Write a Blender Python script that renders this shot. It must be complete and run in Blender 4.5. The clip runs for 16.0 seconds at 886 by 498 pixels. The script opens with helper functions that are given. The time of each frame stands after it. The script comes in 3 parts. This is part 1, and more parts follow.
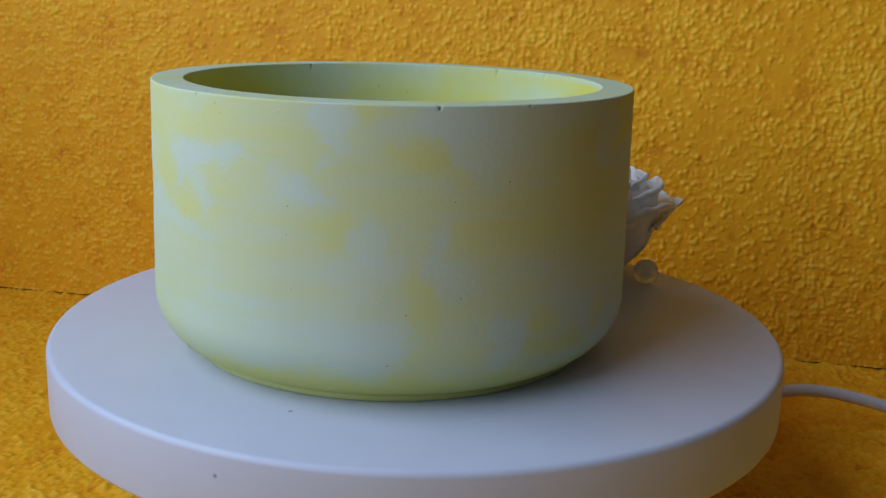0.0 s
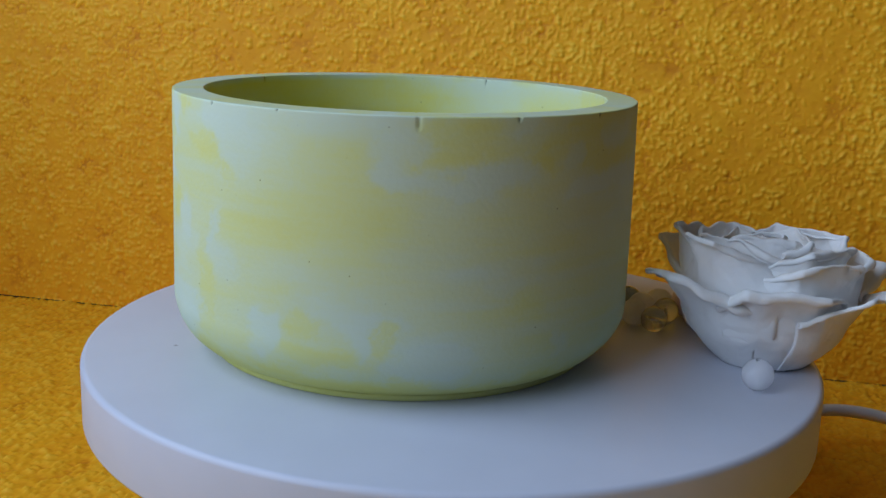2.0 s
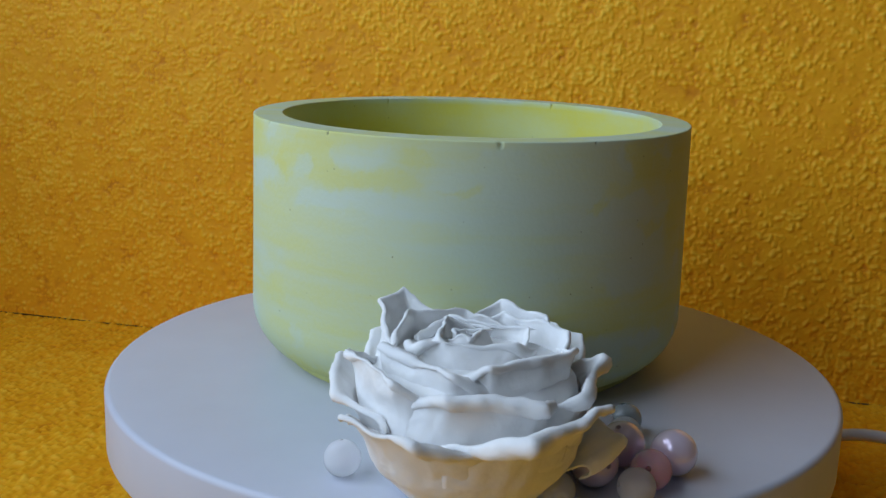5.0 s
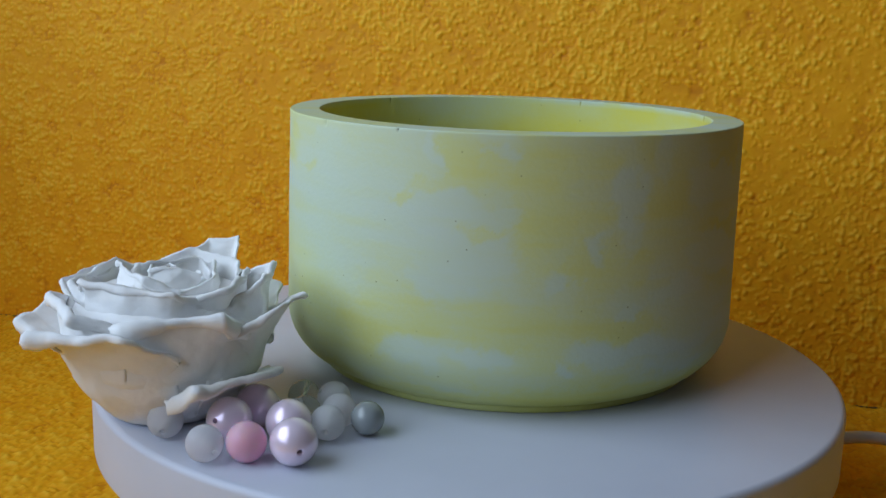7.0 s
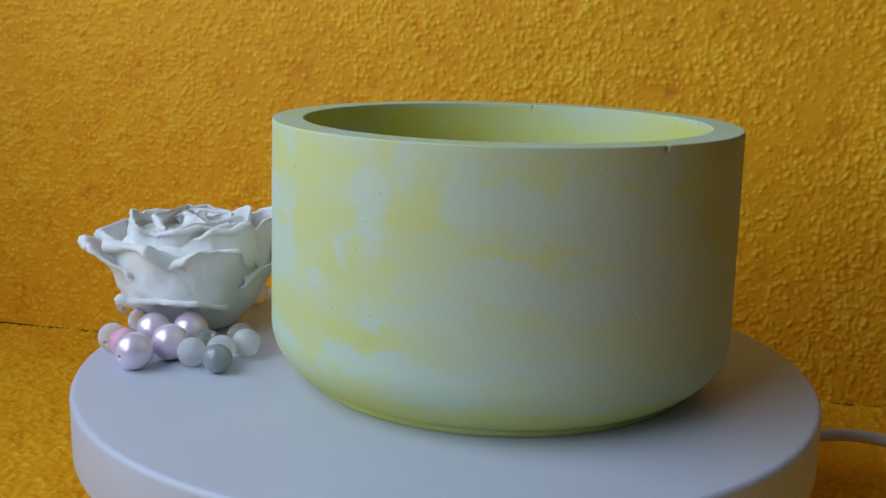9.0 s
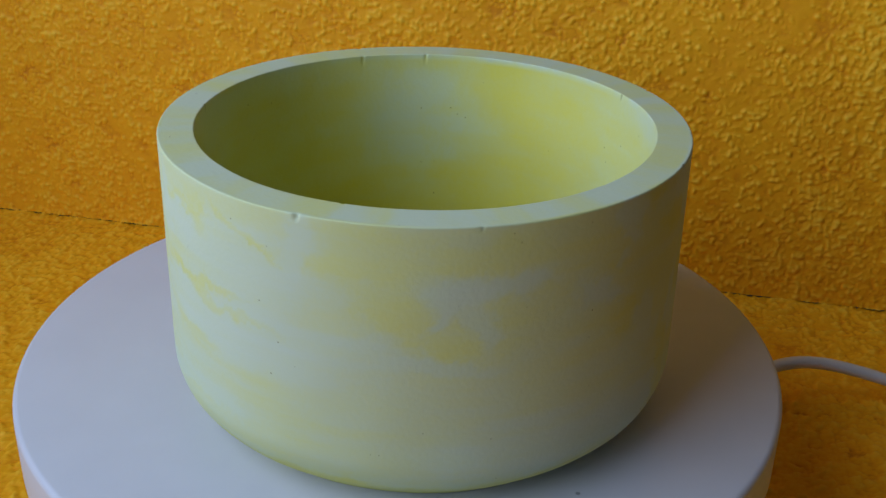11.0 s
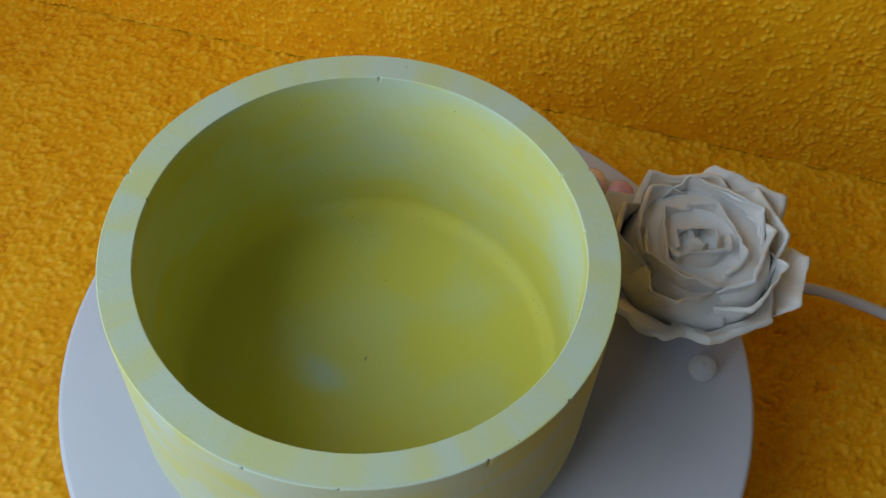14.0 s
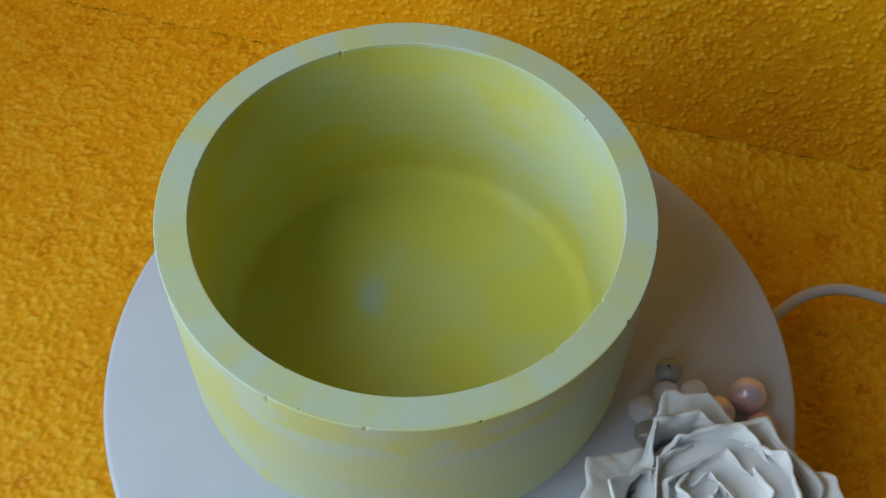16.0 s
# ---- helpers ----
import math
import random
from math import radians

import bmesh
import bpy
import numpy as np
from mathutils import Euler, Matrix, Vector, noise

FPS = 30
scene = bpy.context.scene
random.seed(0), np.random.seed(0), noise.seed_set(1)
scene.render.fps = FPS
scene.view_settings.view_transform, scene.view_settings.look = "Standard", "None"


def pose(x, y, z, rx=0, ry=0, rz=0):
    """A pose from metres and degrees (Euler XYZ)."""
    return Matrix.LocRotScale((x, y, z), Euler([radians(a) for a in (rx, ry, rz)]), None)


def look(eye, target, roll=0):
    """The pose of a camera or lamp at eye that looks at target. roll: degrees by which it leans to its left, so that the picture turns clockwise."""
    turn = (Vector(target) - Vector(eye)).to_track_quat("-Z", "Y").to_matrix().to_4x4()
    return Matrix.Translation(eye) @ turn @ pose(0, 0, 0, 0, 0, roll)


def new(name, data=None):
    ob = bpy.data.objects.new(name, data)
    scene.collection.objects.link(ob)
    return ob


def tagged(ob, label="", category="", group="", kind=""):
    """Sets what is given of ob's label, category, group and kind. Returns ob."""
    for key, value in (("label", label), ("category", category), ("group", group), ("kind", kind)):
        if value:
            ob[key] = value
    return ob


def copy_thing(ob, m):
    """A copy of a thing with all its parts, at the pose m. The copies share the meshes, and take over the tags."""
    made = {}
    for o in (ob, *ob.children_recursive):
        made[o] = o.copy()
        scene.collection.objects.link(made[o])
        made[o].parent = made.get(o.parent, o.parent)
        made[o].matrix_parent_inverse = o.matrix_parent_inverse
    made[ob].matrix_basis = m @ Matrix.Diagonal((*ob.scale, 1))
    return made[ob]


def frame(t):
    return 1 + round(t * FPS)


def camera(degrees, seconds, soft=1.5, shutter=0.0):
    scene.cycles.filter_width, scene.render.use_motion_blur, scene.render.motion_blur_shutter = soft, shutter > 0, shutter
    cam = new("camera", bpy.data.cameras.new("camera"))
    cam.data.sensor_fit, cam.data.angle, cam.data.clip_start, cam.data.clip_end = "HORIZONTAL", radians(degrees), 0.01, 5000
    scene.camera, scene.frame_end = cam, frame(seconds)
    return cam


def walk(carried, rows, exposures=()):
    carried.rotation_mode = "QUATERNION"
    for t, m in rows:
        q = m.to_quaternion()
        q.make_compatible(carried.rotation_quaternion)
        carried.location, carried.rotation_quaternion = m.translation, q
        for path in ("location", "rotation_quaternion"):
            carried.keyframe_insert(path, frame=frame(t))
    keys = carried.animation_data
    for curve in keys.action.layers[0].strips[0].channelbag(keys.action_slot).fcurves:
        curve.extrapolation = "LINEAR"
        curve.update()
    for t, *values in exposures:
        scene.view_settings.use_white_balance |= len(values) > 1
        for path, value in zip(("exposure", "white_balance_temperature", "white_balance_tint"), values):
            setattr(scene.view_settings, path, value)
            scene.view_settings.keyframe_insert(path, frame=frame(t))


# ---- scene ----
cam = camera(44.84, 16.0)
SPIN = 27.92  # degrees a second, clockwise from above
ROWS = (
    (0, 0.0019, -0.2934, 0.0935, -0.478, -13.862, -1.594),
    (0.5, -0.0016, -0.2952, 0.0962, -0.581, -13.777, -1.635),
    (1, -0.0038, -0.2903, 0.0939, -0.516, -13.561, -1.792),
    (1.5, -0.0049, -0.2895, 0.0941, -0.221, -13.488, -1.931),
    (2, -0.0059, -0.2910, 0.0950, -0.005, -13.401, -1.991),
    (2.5, -0.0071, -0.2922, 0.0959, 0.317, -13.244, -2.050),
    (3, -0.0071, -0.2966, 0.0966, 0.642, -13.168, -1.960),
    (3.2, -0.0080, -0.2989, 0.0976, 0.657, -13.082, -1.950),
    (5.3, -0.0034, -0.2903, 0.0993, 1.536, -12.615, -1.564),
    (5.5, -0.0024, -0.2887, 0.0979, 1.727, -12.503, -1.470),
    (6, -0.0009, -0.2867, 0.0952, 1.896, -12.428, -1.508),
    (6.5, -0.0009, -0.2869, 0.0951, 1.989, -12.296, -1.541),
    (7, 0.0002, -0.2884, 0.0939, 1.900, -12.139, -1.595),
    (7.5, 0.0023, -0.2902, 0.0944, 1.756, -12.030, -1.552),
    (8, 0.0027, -0.2907, 0.0934, 1.568, -11.979, -1.486),
    (8.5, 0.0016, -0.2912, 0.0943, 1.305, -12.101, -1.368),
    (8.7, 0.0012, -0.2902, 0.0945, 1.143, -12.149, -1.346),
    (10.8, 0.0042, -0.2662, 0.1406, -0.522, -21.064, -1.354),
    (11, 0.0055, -0.2529, 0.1520, -0.442, -26.053, -1.326),
    (11.5, 0.0067, -0.2213, 0.1923, -0.834, -35.686, -1.421),
    (12, 0.0053, -0.1996, 0.2187, -1.271, -46.990, -1.832),
    (12.5, -0.0030, -0.1697, 0.2474, 0.168, -51.773, -3.234),
    (13, 0.0010, -0.1600, 0.2690, 0.567, -54.193, -3.516),
    (13.5, -0.0015, -0.1532, 0.2718, 1.043, -55.913, -3.169),
    (14, -0.0008, -0.1511, 0.2778, 1.328, -55.519, -2.772),
    (14.5, 0.0001, -0.1521, 0.2808, 1.472, -55.381, -2.464),
    (15, -0.0019, -0.1519, 0.2803, 1.792, -55.498, -2.014),
    (15.5, -0.0026, -0.1498, 0.2809, 2.112, -55.627, -1.641),
    (16, -0.0027, -0.1508, 0.2792, 2.315, -55.649, -1.293),
)
EXPOSURES = ((0, 0.0, 6100, 18), (2.5, -0.07, 6020, 16), (3.2, -0.08, 6000, 16), (5.3, -0.12, 6300, 13), (8.7, -0.1, 6400, 13), (10.8, -0.1, 6400, 16), (11.5, -0.08, 6250, 20), (12, -0.05, 6100, 20), (12.6, -0.02, 6400, 16), (13.2, 0.02, 6700, 12), (16, 0.06, 6750, 9))
walk(cam, [(t, pose(x, y, z, 90 + p, r, yaw)) for t, x, y, z, yaw, p, r in ROWS], EXPOSURES)

# ---- light: a daylight window at the side of the table ----
TABLE = -0.0546          # the board that everything stands on
TOP = 0.0008            # top face of the turntable's platter
WIN = dict(x=-0.40, y0=-0.72, y1=0.08, z0=0.13, z1=0.85)

world = bpy.data.worlds.new("sky")
scene.world = world
world.use_nodes = True
wn = world.node_tree
sky = wn.nodes.new("ShaderNodeTexSky")
sky.sky_type, sky.sun_disc = "NISHITA", False
sky.sun_elevation, sky.sun_rotation = radians(38), radians(80)
wn.nodes["Background"].inputs["Strength"].default_value = 0.1
wn.links.new(sky.outputs[0], wn.nodes["Background"].inputs["Color"])

win_light = bpy.data.lights.new("window_daylight", "AREA")
win_light.shape, win_light.size, win_light.size_y = "RECTANGLE", WIN["y1"] - WIN["y0"], WIN["z1"] - WIN["z0"]
win_light.energy, win_light.color = 7.0, (0.68, 0.84, 1.0)
lamp = new("window_daylight", win_light)
lamp.matrix_world = look((WIN["x"] + 0.01, (WIN["y0"] + WIN["y1"]) / 2, (WIN["z0"] + WIN["z1"]) / 2), (1.0, (WIN["y0"] + WIN["y1"]) / 2, (WIN["z0"] + WIN["z1"]) / 2))


# ---- smooth lattice noise on arrays, for relief and pigment ----
def lattice(p, seed):
    i = np.floor(p).astype(np.int64)
    f = p - i
    f = f * f * f * (f * (f * 6 - 15) + 10)
    out = np.zeros(len(p))
    for dx in (0, 1):
        for dy in (0, 1):
            for dz in (0, 1):
                h = (i[:, 0] + dx) * 374761393 + (i[:, 1] + dy) * 668265263 + (i[:, 2] + dz) * 2147483647 + seed * 1274126177
                h = ((h ^ (h >> 13)) * 1274126177) & 0x7FFFFFFF
                h = ((h ^ (h >> 16)) * 668265263) & 0x7FFFFFFF
                w = (f[:, 0] if dx else 1 - f[:, 0]) * (f[:, 1] if dy else 1 - f[:, 1]) * (f[:, 2] if dz else 1 - f[:, 2])
                out += w * ((h >> 8) % 65536 / 32767.5 - 1)
    return out


def fbm(p, seed, octaves=4, gain=0.5):
    total, amp = np.zeros(len(p)), 1.0
    for k in range(octaves):
        total += amp * lattice(p * 2.0 ** k + 17.3 * k, seed + k)
        amp *= gain
    return total


# ---- materials ----
def material(name, colour=(0.8, 0.8, 0.8), rough=0.5, **more):
    m = bpy.data.materials.new(name)
    m.use_nodes = True
    b = m.node_tree.nodes["Principled BSDF"]
    b.inputs["Base Color"].default_value, b.inputs["Roughness"].default_value = (*colour, 1), rough
    for key, value in more.items():
        b.inputs[key.replace("_", " ")].default_value = value
    return m, m.node_tree, b


def node(tree, kind, links=(), **values):
    n = tree.nodes.new(kind)
    for key, value in values.items():
        n.inputs[key.replace("_", " ")].default_value = value
    for key, socket in links:
        tree.links.new(socket, n.inputs[key])
    return n


def ramp(tree, socket, stops):
    r = tree.nodes.new("ShaderNodeValToRGB")
    while len(r.color_ramp.elements) < len(stops):
        r.color_ramp.elements.new(0.5)
    for e, (at, c) in zip(r.color_ramp.elements, stops):
        e.position, e.color = at, (*c, 1)
    tree.links.new(socket, r.inputs[0])
    return r.outputs["Color"]


def bump(tree, bsdf, height, strength, distance):
    b = node(tree, "ShaderNodeBump", [("Height", height)], Strength=strength, Distance=distance)
    tree.links.new(b.outputs[0], bsdf.inputs["Normal"])


def concrete():
    m, t, b = material("cast_concrete", rough=0.74, Specular_IOR_Level=0.2)
    pig = t.nodes.new("ShaderNodeAttribute")
    pig.attribute_name = "pigment"
    co = t.nodes.new("ShaderNodeTexCoord").outputs["Object"]
    fine = node(t, "ShaderNodeTexNoise", [("Vector", co)], Scale=900.0, Detail=4.0)
    add = node(t, "ShaderNodeMath", [(0, fine.outputs["Fac"])])
    add.operation = "MULTIPLY_ADD"
    add.inputs[1].default_value = 0.14
    t.links.new(pig.outputs["Fac"], add.inputs[2])
    sub = node(t, "ShaderNodeMath", [(0, add.outputs[0])])
    sub.operation, sub.inputs[1].default_value = "SUBTRACT", 0.07
    col = ramp(t, sub.outputs[0], ((0.0, (0.535, 0.635, 0.585)), (0.35, (0.55, 0.635, 0.47)), (0.65, (0.585, 0.625, 0.28)), (1.0, (0.64, 0.605, 0.11))))
    pores = node(t, "ShaderNodeTexVoronoi", [("Vector", co)], Scale=300.0)
    hole = ramp(t, pores.outputs["Distance"], ((0.0, (0.6, 0.6, 0.5)), (0.05, (0.5, 0.5, 0.42)), (0.075, (1, 1, 1))))
    pick = node(t, "ShaderNodeTexNoise", [("Vector", co)], Scale=75.0, Detail=1.0)
    where = ramp(t, pick.outputs["Fac"], ((0.55, (0, 0, 0)), (0.60, (1, 1, 1))))
    mix = t.nodes.new("ShaderNodeMix")
    mix.data_type, mix.blend_type = "RGBA", "MULTIPLY"
    t.links.new(where, mix.inputs["Factor"])
    t.links.new(col, mix.inputs[6])
    t.links.new(hole, mix.inputs[7])
    # chip hollows get a darker colour that stands in for their shade
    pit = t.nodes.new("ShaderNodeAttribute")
    pit.attribute_name = "chip_shade"
    shaded = t.nodes.new("ShaderNodeMix")
    shaded.data_type = "RGBA"
    t.links.new(pit.outputs["Fac"], shaded.inputs["Factor"])
    t.links.new(mix.outputs[2], shaded.inputs[6])
    shaded.inputs[7].default_value = (0.09, 0.10, 0.06, 1)
    t.links.new(shaded.outputs[2], b.inputs["Base Color"])
    bump(t, b, fine.outputs["Fac"], 0.25, 0.00025)
    return m


def stucco():
    m, t, b = material("orange_stucco", rough=0.6, Specular_IOR_Level=0.25)
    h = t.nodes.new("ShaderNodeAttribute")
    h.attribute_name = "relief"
    co = t.nodes.new("ShaderNodeTexCoord").outputs["Object"]
    big = node(t, "ShaderNodeTexNoise", [("Vector", co)], Scale=22.0, Detail=6.0)
    grain = node(t, "ShaderNodeTexNoise", [("Vector", co)], Scale=400.0, Detail=1.5, Roughness=0.4)
    cells = node(t, "ShaderNodeTexVoronoi", [("Vector", co)], Scale=330.0, Randomness=1.0)
    cells.feature = "SMOOTH_F1"
    cells.inputs["Smoothness"].default_value = 0.35
    form = node(t, "ShaderNodeMath", [(0, cells.outputs["Distance"])])
    form.operation, form.inputs[1].default_value = "MULTIPLY_ADD", -0.55
    t.links.new(grain.outputs["Fac"], form.inputs[2])
    soft = node(t, "ShaderNodeMath", [(0, grain.outputs["Fac"])])
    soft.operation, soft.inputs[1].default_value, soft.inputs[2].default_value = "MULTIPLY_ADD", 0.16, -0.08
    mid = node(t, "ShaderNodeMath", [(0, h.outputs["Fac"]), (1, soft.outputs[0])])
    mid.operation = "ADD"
    # colour follows relief: shade painted into the low parts, light onto grain tops
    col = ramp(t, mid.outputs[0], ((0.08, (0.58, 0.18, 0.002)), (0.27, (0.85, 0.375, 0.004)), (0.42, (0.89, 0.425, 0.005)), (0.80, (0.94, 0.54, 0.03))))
    tint = ramp(t, big.outputs["Fac"], ((0.3, (0.95, 0.90, 0.85)), (0.7, (1, 1, 1))))
    mix = t.nodes.new("ShaderNodeMix")
    mix.data_type, mix.blend_type = "RGBA", "MULTIPLY"
    mix.inputs["Factor"].default_value = 1.0
    t.links.new(col, mix.inputs[6])
    t.links.new(tint, mix.inputs[7])
    t.links.new(mix.outputs[2], b.inputs["Base Color"])
    bump(t, b, form.outputs[0], 0.3, 0.0004)
    return m


def plastic(name, colour, rough):
    m, t, b = material(name, colour, rough, Specular_IOR_Level=0.4)
    co = t.nodes.new("ShaderNodeTexCoord").outputs["Object"]
    n = node(t, "ShaderNodeTexNoise", [("Vector", co)], Scale=60.0, Detail=6.0)
    col = ramp(t, n.outputs["Fac"], ((0.3, tuple(c * 0.96 for c in colour)), (0.7, colour)))
    t.links.new(col, b.inputs["Base Color"])
    spot = node(t, "ShaderNodeTexVoronoi", [("Vector", co)], Scale=34.0)
    fleck = ramp(t, spot.outputs["Distance"], ((0.0, (0.35, 0.35, 0.38)), (0.016, (0.5, 0.5, 0.52)), (0.024, (1, 1, 1))))
    mix = t.nodes.new("ShaderNodeMix")
    mix.data_type, mix.blend_type = "RGBA", "MULTIPLY"
    mix.inputs["Factor"].default_value = 1.0
    t.links.new(col, mix.inputs[6])
    t.links.new(fleck, mix.inputs[7])
    t.links.new(mix.outputs[2], b.inputs["Base Color"])
    f = node(t, "ShaderNodeTexNoise", [("Vector", co)], Scale=2500.0, Detail=2.0)
    bump(t, b, f.outputs["Fac"], 0.12, 0.0001)
    return m


def petal_skin():
    m, t, b = material("rose_petal", (0.84, 0.83, 0.81), 0.92, Specular_IOR_Level=0.05, Subsurface_Weight=0.2, Subsurface_Scale=0.002)
    b.inputs["Subsurface Radius"].default_value = (1.0, 0.92, 0.78)
    co = t.nodes.new("ShaderNodeTexCoord").outputs["Object"]
    n = node(t, "ShaderNodeTexNoise", [("Vector", co)], Scale=130.0, Detail=6.0)
    col = ramp(t, n.outputs["Fac"], ((0.3, (0.87, 0.867, 0.86)), (0.65, (0.92, 0.916, 0.908))))
    t.links.new(col, b.inputs["Base Color"])
    f = node(t, "ShaderNodeTexNoise", [("Vector", co)], Scale=420.0, Detail=5.0)
    bump(t, b, f.outputs["Fac"], 0.35, 0.0006)
    glow = node(t, "ShaderNodeBsdfTranslucent", Color=(0.98, 0.965, 0.93, 1))
    both = node(t, "ShaderNodeMixShader", [(1, b.outputs[0]), (2, glow.outputs[0])], Fac=0.06)
    t.links.new(both.outputs[0], t.nodes["Material Output"].inputs["Surface"])
    return m


def room_paint(name, colour):
    m, t, b = material(name, colour, 0.8)
    co = t.nodes.new("ShaderNodeTexCoord").outputs["Object"]
    n = node(t, "ShaderNodeTexNoise", [("Vector", co)], Scale=6.0, Detail=6.0)
    t.links.new(ramp(t, n.outputs["Fac"], ((0.3, tuple(c * 0.9 for c in colour)), (0.7, colour))), b.inputs["Base Color"])
    return m


CONCRETE, STUCCO, PETAL = concrete(), stucco(), petal_skin()
WHITE_PLASTIC = plastic("white_plastic", (0.58, 0.605, 0.70), 0.42)
CABLE_PLASTIC = plastic("white_cable_plastic", (0.62, 0.63, 0.68), 0.35)
DARK_RUBBER = plastic("dark_rubber", (0.03, 0.03, 0.03), 0.7)
PAINT = room_paint("wall_paint", (0.60, 0.56, 0.50))
WOOD = room_paint("table_wood", (0.30, 0.20, 0.12))
FLOORING = room_paint("floor_boards", (0.25, 0.17, 0.11))
FROSTED = material("frosted_glass", (0.97, 0.97, 0.99), 0.38, Transmission_Weight=0.65, IOR=1.13, Specular_IOR_Level=0.5)[0]
CLEAR = material("clear_glass", (0.95, 0.96, 0.92), 0.22, Transmission_Weight=0.95, IOR=1.38)[0]
PEARL = material("pearl_lacquer", (0.92, 0.77, 0.92), 0.26, Metallic=0.3, Coat_Weight=0.7, Coat_Roughness=0.08, Thin_Film_Thickness=320.0, Sheen_Weight=0.3)[0]
PINK = material("pink_glass", (1.0, 0.56, 0.71), 0.16, Transmission_Weight=0.25, IOR=1.2, Coat_Weight=0.4, Subsurface_Weight=0.6, Subsurface_Scale=0.004)[0]
GREY = material("grey_glass", (0.43, 0.47, 0.48), 0.12, Coat_Weight=0.5, Transmission_Weight=0.4)[0]


# ---- building helpers ----
def part(name, bm, mat, parent=None, label="", smooth=True):
    me = bpy.data.meshes.new(name)
    bm.to_mesh(me)
    bm.free()
    return dress(name, me, mat, parent, label, smooth)


def dress(name, me, mat, parent=None, label="", smooth=True):
    me.materials.append(mat)
    if smooth:
        me.polygons.foreach_set("use_smooth", [True] * len(me.polygons))
    ob = new(name, me)
    if parent:
        ob.parent = parent
    if label:
        ob["label"] = label
    return ob


def grid_mesh(name, pts, nu, nv, wrap=False, attributes=()):
    """A sheet of nu x nv points (u the outer index), closed round u if wrap."""
    i = np.arange(nu * nv).reshape(nu, nv)
    nxt = np.roll(i, -1, 0)
    a, b = (i, nxt) if wrap else (i[:-1], i[1:])
    faces = np.stack([a[:, :-1], b[:, :-1], b[:, 1:], a[:, 1:]], -1).reshape(-1, 4)
    me = bpy.data.meshes.new(name)
    me.from_pydata(pts.tolist(), [], faces.tolist())
    for key, values in attributes:
        me.attributes.new(key, "FLOAT", "POINT").data.foreach_set("value", np.asarray(values, dtype=np.float32))
    me.update()
    return me


def box(bm, x0, x1, y0, y1, z0, z1, bevel=0.0):
    made = bmesh.ops.create_cube(bm, size=1.0, matrix=Matrix.LocRotScale(((x0 + x1) / 2, (y0 + y1) / 2, (z0 + z1) / 2), None, (x1 - x0, y1 - y0, z1 - z0)))
    if bevel:
        edges = {e for v in made["verts"] for e in v.link_edges}
        bmesh.ops.bevel(bm, geom=list(edges), offset=bevel, segments=2, affect="EDGES")
    return bm


def lathe(profile, n=96):
    """A bmesh turned from (r, z) pairs; r = 0 at an end closes it."""
    bm = bmesh.new()
    rings = []
    for r, z in profile:
        if r < 1e-9:
            rings.append([bm.verts.new((0, 0, z))])
        else:
            rings.append([bm.verts.new((r * math.cos(2 * math.pi * k / n), r * math.sin(2 * math.pi * k / n), z)) for k in range(n)])
    for a, b in zip(rings, rings[1:]):
        for k in range(n):
            j = (k + 1) % n
            if len(a) == 1:
                bm.faces.new((a[0], b[k], b[j]))
            elif len(b) == 1:
                bm.faces.new((a[k], a[j], b[0]))
            else:
                bm.faces.new((a[k], a[j], b[j], b[k]))
    bmesh.ops.recalc_face_normals(bm, faces=bm.faces)
    return bm


def arc(cx, cz, r, a0, a1, n):
    return [(cx + r * math.cos(radians(a0 + (a1 - a0) * k / n)), cz + r * math.sin(radians(a0 + (a1 - a0) * k / n))) for k in range(n + 1)]


MOVING = []


def rides(ob, m):
    """Set a thing down on the turning platter, at its pose when the clip starts."""
    ob.matrix_basis = m
    MOVING.append((ob, m))
    return ob


# ---- the setting: room, table, stucco boards ----
def plain(name, mat, boxes, label, category, smooth=False):
    bm = bmesh.new()
    for b in boxes:
        box(bm, *b)
    return tagged(part(name, bm, mat, None, "", smooth), label, category, kind="structure")


X0, X1, Y0, Y1, Z0, Z1 = -0.44, 2.4, -2.4, 0.9, -0.80, 1.75
plain("floor", FLOORING, [(X0, X1, Y0, Y1, Z0 - 0.1, Z0)], "dark wooden floor of the room", "floor")
plain("ceiling", PAINT, [(X0 - 0.1, X1 + 0.1, Y0 - 0.1, Y1 + 0.1, Z1, Z1 + 0.1)], "plain pale ceiling", "ceiling")
plain("wall_east", PAINT, [(X1, X1 + 0.1, Y0, Y1, Z0, Z1)], "plain pale painted wall", "wall")
plain("wall_north", PAINT, [(X0 - 0.1, X1 + 0.1, Y1, Y1 + 0.1, Z0 - 0.1, Z1)], "plain pale painted wall", "wall")
plain("wall_south", PAINT, [(X0 - 0.1, X1 + 0.1, Y0 - 0.1, Y0, Z0 - 0.1, Z1)], "plain pale painted wall", "wall")
plain("wall_west", PAINT, [(X0 - 0.1, X0, Y0, WIN["y0"], Z0, Z1), (X0 - 0.1, X0, WIN["y1"], Y1, Z0, Z1),
                           (X0 - 0.1, X0, WIN["y0"], WIN["y1"], Z0, WIN["z0"]), (X0 - 0.1, X0, WIN["y0"], WIN["y1"], WIN["z1"], Z1)],
      "plain pale painted wall with a window opening", "wall")

table = tagged(new("table"), "plain brown wooden table under the boards", "table")
table.location = (0.0, -0.05, Z0)
part("tabletop", box(bmesh.new(), -0.42, 0.75, -0.45, 0.42, 0.70, 0.742, 0.004), WOOD, table, "", False)
